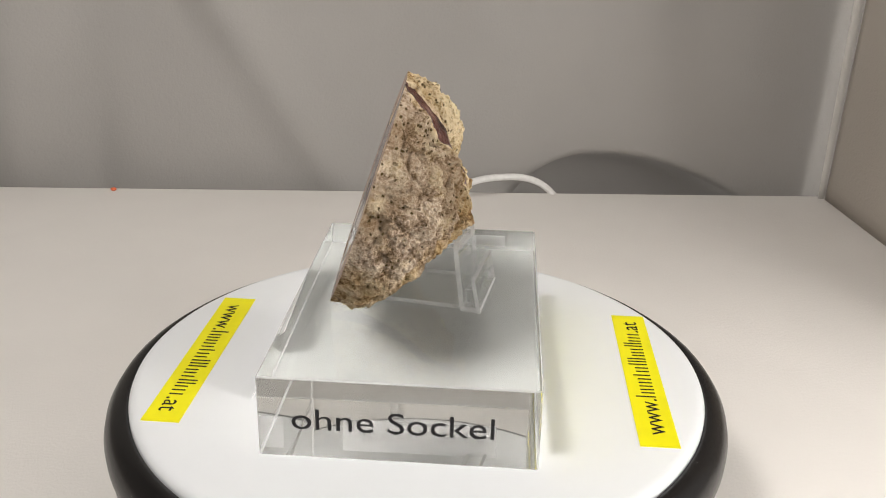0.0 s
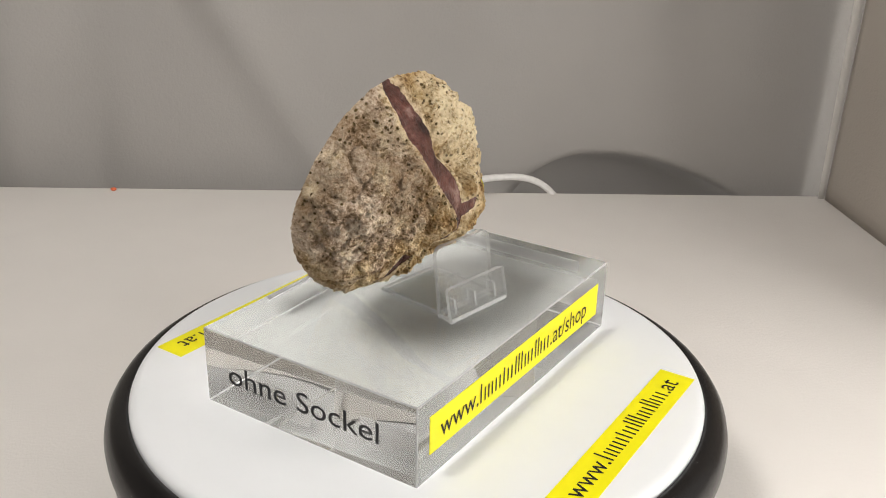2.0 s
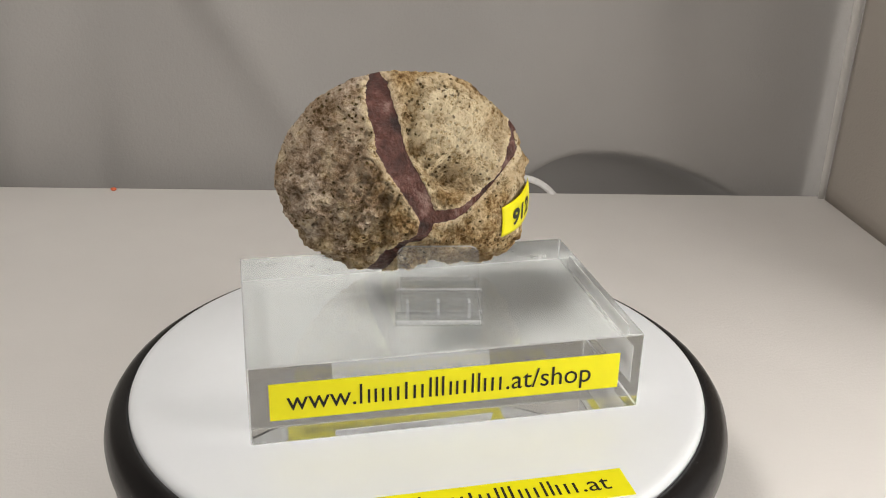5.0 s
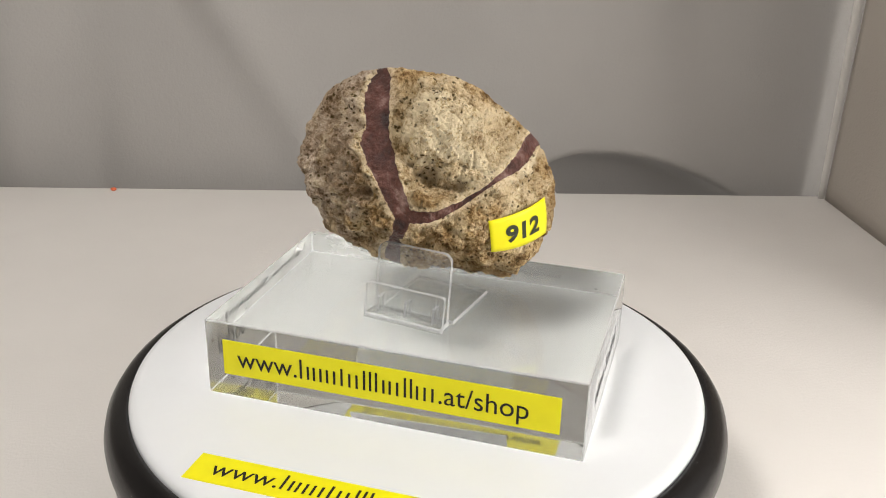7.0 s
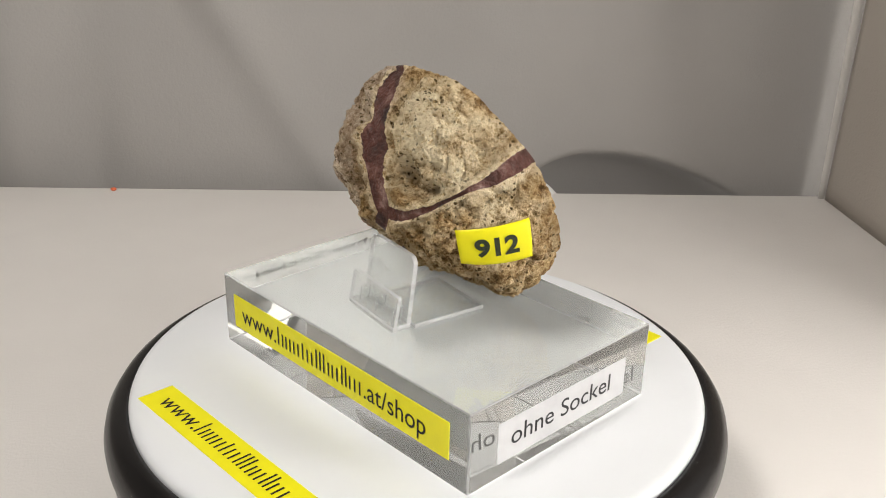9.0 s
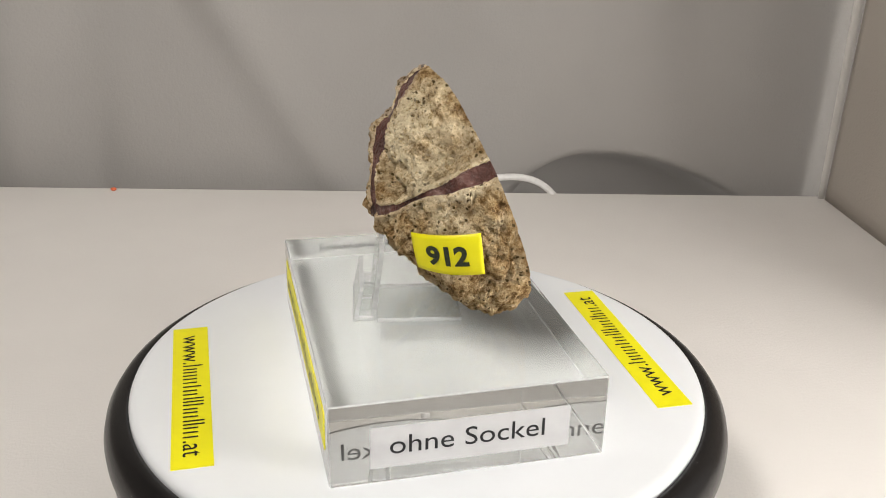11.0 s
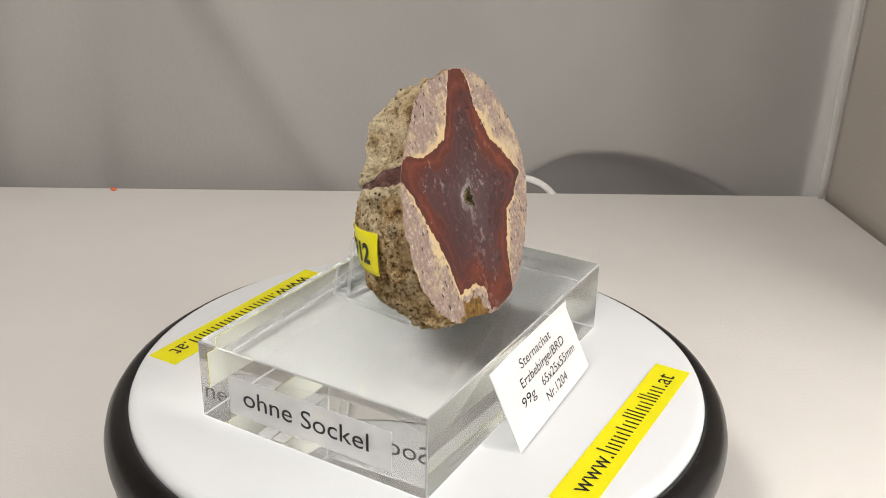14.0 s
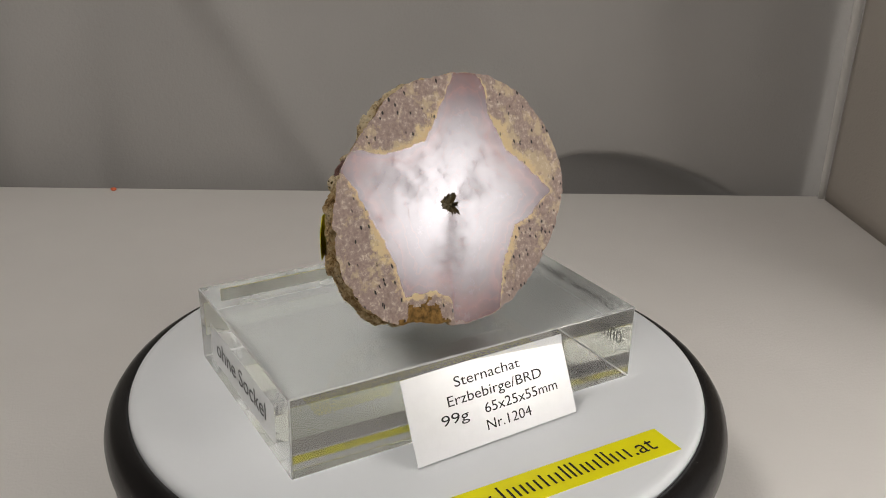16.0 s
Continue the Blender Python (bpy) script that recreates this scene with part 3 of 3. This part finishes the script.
def crust(phi, psi, mark=9.0):
    """Point of the stone's skin in mm: right, up and back from the middle of the cut face."""
    calm = min(1.0, 0.35 + 0.65 * psi / 0.16) * min(1.0, max(0.22, 0.22 + 0.5 * mark))
    r = swell(phi, psi) + 0.3 * min(1.0, psi / 0.2)
    d = Vector((math.cos(psi) * math.cos(phi), math.cos(psi) * math.sin(phi), math.sin(psi)))
    p = d * r
    for c, reach, high in LUMPS:
        q = (p - Vector(c)).length_squared / (reach * reach)
        if q < 6:
            r += high * math.exp(-q)
    p = d * r
    calm *= 1 - 0.85 * math.exp(-((p - Vector((-22.3, -1.7, 14.0))).length / 8.3) ** 6)
    # a round lobe with a moat about it
    far = (p - Vector((-8.3, 21.0, 13.0))).length + 1.2 * noise.noise(p * 0.25)
    r += 1.1 * math.exp(-(far / 9.0) ** 4) - 3.2 * math.exp(-((far - 12.2) / 1.8) ** 2) * min(1.0, max(0.12, (psi - 0.35) / 0.4)) * min(1.0, max(0.1, (p.x + 16.5) / 5.0))
    r += calm * (0.9 * noise.noise(p * 0.16 + Vector((5, 1, 2))) + 0.95 * noise.fractal(p * 0.30, 0.95, 2.1, 6))
    knob = noise.voronoi(p * 0.17 + 0.4 * noise.noise_vector(p * 0.22))[0]
    crumb = noise.voronoi(p * 0.55 + 0.35 * noise.noise_vector(p * 0.8))[0]
    r += calm * (1.9 * (min(0.7, knob[1] - knob[0]) ** 0.5 - 0.58) + 0.5 * (min(0.8, crumb[1] - crumb[0]) ** 0.7 - 0.42))
    ridge = noise.noise(p * 0.40 + Vector((9, 3, 4)))
    r -= calm * (1.7 * max(0.0, ridge - 0.16) + 1.2 * max(0.0, noise.noise(p * 1.5) - 0.20) + 0.5 * max(0.0, noise.noise(p * 2.6) - 0.15))
    return d * r


def space(p):
    return (FU * p[0] + FV * p[1] - FN * p[2]) * 0.001


# where the red filling reaches the crust: rows of places in mm with half widths
VEINS = (((10.2, 28.1, 1.0, 2.0), (10.0, 23.5, 8.2, 2.4), (8.7, 17.5, 15.6, 2.4), (5.8, 12.5, 19.5, 2.2), (3.0, 8.3, 22.0, 1.9), (1.3, 4.6, 23.6, 1.6)),
         ((1.3, 4.6, 23.6, 1.4), (2.6, -0.2, 24.2, 1.1), (5.5, -5.5, 20.5, 1.1), (7.8, -13.8, 15.3, 1.6), (9.5, -21.9, 10.2, 1.8), (7.5, -28.0, 0.5, 1.8)),
         ((1.3, 4.4, 23.7, 1.3), (-2.5, 4.8, 23.8, 1.1), (-6.3, 5.6, 23.2, 0.85), (-11.0, 6.9, 20.9, 0.5), (-15.5, 9.1, 17.3, 0.30),
          (-18.4, 10.4, 14.2, 0.40), (-21.0, 10.9, 10.6, 0.9), (-23.2, 11.9, 5.0, 1.5), (-24.8, 12.7, 0.2, 1.7)))


def in_vein(p):
    best = 9.0
    wob = 0.22 * noise.noise(p * 0.33) + 0.24 * noise.noise(p * 1.1) + 0.16 * noise.noise(p * 2.7)
    for line in VEINS:
        for a, b in zip(line, line[1:]):
            va, vb = Vector(a[:3]), Vector(b[:3])
            s = max(0.0, min(1.0, (p - va).dot(vb - va) / (vb - va).length_squared))
            w = a[3] + (b[3] - a[3]) * s
            c = va.lerp(vb, s)
            best = min(best, (p * (c.length / p.length) - c).length - w * 1.25 - wob * min(1.0, w))
    return best


def pale_crust(p, mark):
    """How far the cream-coloured lime crust covers the place."""
    a = math.exp(-((p - Vector((-8.3, 21, 13))).length / 13.5) ** 4)
    b = 0.6 * math.exp(-((p - Vector((-22, 4, 12))).length / 11) ** 2)
    lip = 0.75 * math.exp(-(max(0.0, mark) / 1.9) ** 2)
    return max(0.0, min(1.0, max(a, lip) + b + 0.7 * noise.noise(p * 0.24) + 0.3 * noise.noise(p * 0.7) - 0.10))


def rosy(p):
    """How far the skin is pinkish brown."""
    return max(0.0, min(1.0, (p.x - 6) / 9 * min(1.0, max(0.25, (p.y + 12) / 18)) + 0.8 * noise.noise(p * 0.2)))


NP, NS = 680, 200
ways = [[(2 * math.pi * i / NP, math.pi / 2 * (j / (NS - 1)) * 0.9985) for i in range(NP)] for j in range(NS)]
red = [[in_vein(Vector((math.cos(b) * math.cos(a), math.cos(b) * math.sin(a), math.sin(b))) * 25.0) for a, b in row] for row in ways]
skin = [[crust(a, b, m) for (a, b), m in zip(*two)] for two in zip(ways, red)]
for row, marks in zip(skin, red):
    for i, (p, m) in enumerate(zip(row, marks)):
        if m < 0.35 and p.z > 0.5:
            row[i] = p * (1 - min(0.8, (0.35 - m) * 1.8) / p.length)


# shift the skin's points beside a vein on to its edge, so that the edge runs smoothly
moved = []
for j in range(1, NS - 1):
    for i in range(NP):
        m = red[j][i]
        if abs(m) < 0.5:
            gi, gj = (red[j][(i + 1) % NP] - red[j][i - 1]) / 2, (red[j + 1][i] - red[j - 1][i]) / 2
            g = gi * gi + gj * gj + 1e-9
            a, b = -m * gi / g, -m * gj / g
            if max(abs(a), abs(b)) < 0.62:
                p = skin[j][i]
                q = p + (skin[j][(i + (1 if a > 0 else -1)) % NP] - p) * abs(a) + (skin[j + (1 if b > 0 else -1)][i] - p) * abs(b)
                moved.append((i, j, q))
for i, j, q in moved:
    skin[j][i], red[j][i] = q, 0.0


tint = [[(pale_crust(p, m), rosy(p)) for p, m in zip(*two)] for two in zip(skin, red)]


def skin_mesh(wanted):
    bm = bmesh.new()
    made = {}

    def vert(i, j):
        if (i, j) not in made:
            made[i, j] = bm.verts.new(space(skin[j][i]))
        return made[i, j]
    uv = bm.loops.layers.uv.new("crust")
    for j in range(NS - 1):
        for i in range(NP):
            k = (i + 1) % NP
            inside = red[j][i] + red[j][k] + red[j + 1][i] + red[j + 1][k] < 0
            if inside == wanted:
                f = bm.faces.new((vert(i, j), vert(k, j), vert(k, j + 1), vert(i, j + 1)))
                for lp, (a, b) in zip(f.loops, ((i, j), (k, j), (k, j + 1), (i, j + 1))):
                    lp[uv].uv = tint[b][a]
    if not wanted:
        bm.faces.new([vert(i, NS - 1) for i in range(NP)])
    return bm


part("crust", skin_mesh(False), M_ROCK, stone, "rough pitted tan and cream rock", smooth=True)
part("vein", skin_mesh(True), M_VEIN, stone, "dark red agate filling between the lobes", smooth=True)

STAR = ((9.2, 29.6), (13.1, 26.6), (13.7, 23.3), (13.8, 18.1), (15.6, 14.4), (17.1, 9.9), (20.0, 7.7), (24.9, 2.4), (28.5, -1.7),
        (24.7, -3.4), (20.7, -6.7), (16.3, -7.6), (14.8, -11.0), (12.2, -14.5), (10.3, -20.1), (8.9, -25.8), (5.8, -28.4), (-0.3, -27.1),
        (-3.9, -25.7), (-3.7, -20.8), (-7.7, -18.0), (-12.8, -17.5), (-15.4, -18.2), (-16.4, -10.4), (-19.6, -1.2), (-23.2, 7.9),
        (-25.4, 11.1), (-24.5, 15.0), (-19.8, 15.1), (-16.1, 13.4), (-8.2, 13.9), (-4.4, 14.8), (-1.7, 17.5), (1.0, 21.6), (4.5, 26.2), (6.5, 29.3))


def star_radius(phi):
    d = Vector((math.cos(phi), math.sin(phi)))
    far = 0.0
    for a, b in zip(STAR, STAR[1:] + STAR[:1]):
        e = (b[0] - a[0], b[1] - a[1])
        den = d.x * e[1] - d.y * e[0]
        if abs(den) > 1e-9:
            r = (a[0] * e[1] - a[1] * e[0]) / den
            s = (a[0] * d.y - a[1] * d.x) / den
            if r > 0 and -1e-6 <= s <= 1 + 1e-6:
                far = max(far, r)
    return far + 0.55 * noise.fractal(Vector((d.x * far, d.y * far, 2.0)) * 0.6, 0.6, 2.0, 4)


edge_r = [p.length for p in skin[0]]
star_r = [min(star_radius(2 * math.pi * i / NP), edge_r[i] - 0.15) for i in range(NP)]
hole_r = [2.2 + 1.4 * noise.noise((2 * math.cos(2 * math.pi * i / NP), 2 * math.sin(2 * math.pi * i / NP), 4.4))
          + 0.8 * noise.noise((6 * math.cos(2 * math.pi * i / NP), 6 * math.sin(2 * math.pi * i / NP), 1.4)) for i in range(NP)]


def ring_mesh(inner, outer, n, depth=None):
    def at(i, j):
        a, s = 2 * math.pi * i / NP, j / (n - 1)
        r = inner[i] + (outer[i] - inner[i]) * s
        return space(Vector((r * math.cos(a), r * math.sin(a), depth(i, s) if depth else 0.0)))
    bm = grid(NP, n, at, True)
    uv = bm.loops.layers.uv.new("band")
    bm.verts.ensure_lookup_table()
    bm.verts.index_update()
    for f in bm.faces:
        for lp in f.loops:
            i, j = lp.vert.index % NP, lp.vert.index // NP
            s = j / (n - 1)
            lp[uv].uv = (s if depth is None else 0.0, i / NP)
        f.normal_update()
        if f.normal.dot(FN) < 0:
            f.normal_flip()
    return bm


part("agate_star", ring_mesh(hole_r, star_r, 30), M_STAR, stone, "polished red and violet star-shaped agate filling")
cut = ring_mesh(star_r, edge_r, 12)
cut.faces.index_update()
middle = space(Vector((-12.0, -24.8, 0)))
patch = [f for f in cut.faces if ((f.calc_center_median() - middle) * 1000).length
         < 5.2 + 4.5 * noise.noise(f.calc_center_median() * 520)]
ochre = cut.copy()
keep = {f.index for f in patch}
bmesh.ops.delete(cut, geom=patch, context="FACES")
ochre.faces.ensure_lookup_table()
bmesh.ops.delete(ochre, geom=[f for f in ochre.faces if f.index not in keep], context="FACES")
part("cut_face", cut, M_CUT, stone, "pinkish grey cut rock with cream specks")
part("ochre_patch", ochre, M_OCHRE, stone, "broken ochre yellow crust at the face's foot")
part("cavity", ring_mesh([0.02] * NP, hole_r, 8, lambda i, s: 1.3 * (1 - s ** 4) + 0.9 * (1 - s) * s * noise.noise((math.cos(i / NP * 6.2832) * 5, math.sin(i / NP * 6.2832) * 5, s * 4))), M_CAVITY, stone,
     "dark crystal-lined cavity")

# number sticker, following the skin
TAG = (Vector((-16.9, 3.0, 19.3)), Vector((-27.1, 1.7, 7.2)), Vector((-27.5, -6.8, 9.0)), Vector((-17.5, -4.9, 20.3)))


def skin_height(p):
    a, b = math.atan2(p.y, p.x), math.asin(p.z / p.length)
    return max(crust(a + x * 0.05, b + y * 0.05).length for x in (-2, -1, 0, 1, 2) for y in (-2, -1, 0, 1, 2))


HOLD = [skin_height(p) - 0.15 for p in TAG]


def on_tag(s, h, lift):
    p = TAG[3].lerp(TAG[2], s).lerp(TAG[0].lerp(TAG[1], s), h)
    r = (HOLD[3] * (1 - s) + HOLD[2] * s) * (1 - h) + (HOLD[0] * (1 - s) + HOLD[1] * s) * h
    return space(p * ((r + 0.25 * math.sin(math.pi * s) + lift) / p.length))


tag = part("number_sticker", grid(17, 9, lambda i, j: on_tag(i / 16, j / 8, 0.0)), M_YELLOW, stone, "small yellow sticker with a handwritten number", smooth=True)
tag.modifiers.new("thick", "SOLIDIFY").thickness = 0.0001
vs, fs = letters("912", 0.04)
lettering("lettering", (vs, fs), lambda x, y: on_tag(x, y, 0.16), tag, M_MARKER, (0.22, 0.80, 0.27, 0.46), "handwritten black number")

# ---- cable and small things ----
cu = bpy.data.curves.new("cable", "CURVE")
cu.dimensions, cu.bevel_depth, cu.bevel_resolution, cu.resolution_u = "3D", 0.0017, 4, 12
sp = cu.splines.new("BEZIER")
way = ((0.0, 0.070, 0.006), (-0.006, 0.150, 0.004), (0.008, 0.222, 0.003), (0.034, 0.236, 0.0100), (0.064, 0.2425, 0.002), (0.075, 0.2440, -0.03))
sp.bezier_points.add(len(way) - 1)
for bp, co in zip(sp.bezier_points, way):
    bp.co, bp.handle_left_type, bp.handle_right_type = co, "AUTO", "AUTO"
tmp = new("cable", cu)
me = bpy.data.meshes.new_from_object(tmp.evaluated_get(bpy.context.evaluated_depsgraph_get()))
bpy.data.objects.remove(tmp)
me.materials.clear()
me.materials.append(M_CABLE)
me.polygons.foreach_set("use_smooth", [True] * len(me.polygons))
tagged(new("cable", me), "white power cable looping over the table's edge", "cable")
bm = bmesh.new()
bmesh.ops.create_icosphere(bm, subdivisions=2, radius=0.0012, matrix=Matrix.Translation((-0.1532, 0.2375, 0.0009)) @ Matrix.Diagonal((1.3, 0.8, 0.75, 1)))
fleck = part("pin_head", bm, M_ORANGE, smooth=True)
tagged(fleck, "tiny orange pin head on the cloth's edge", "pin")


# ---- what turns ----
def motions():
    steps = [0.5 * k for k in range(33)]
    turn = lambda t: pose(0, 0, 0, 0, 0, -SPIN * t)
    walk(platter, [(t, turn(t)) for t in steps])
    for ob, at in ((block, BLOCK_AT), (card, CARD_AT), (easel, EASEL_AT), (stone, STONE_AT)):
        walk(ob, [(t, turn(t) @ at) for t in steps])


motions()
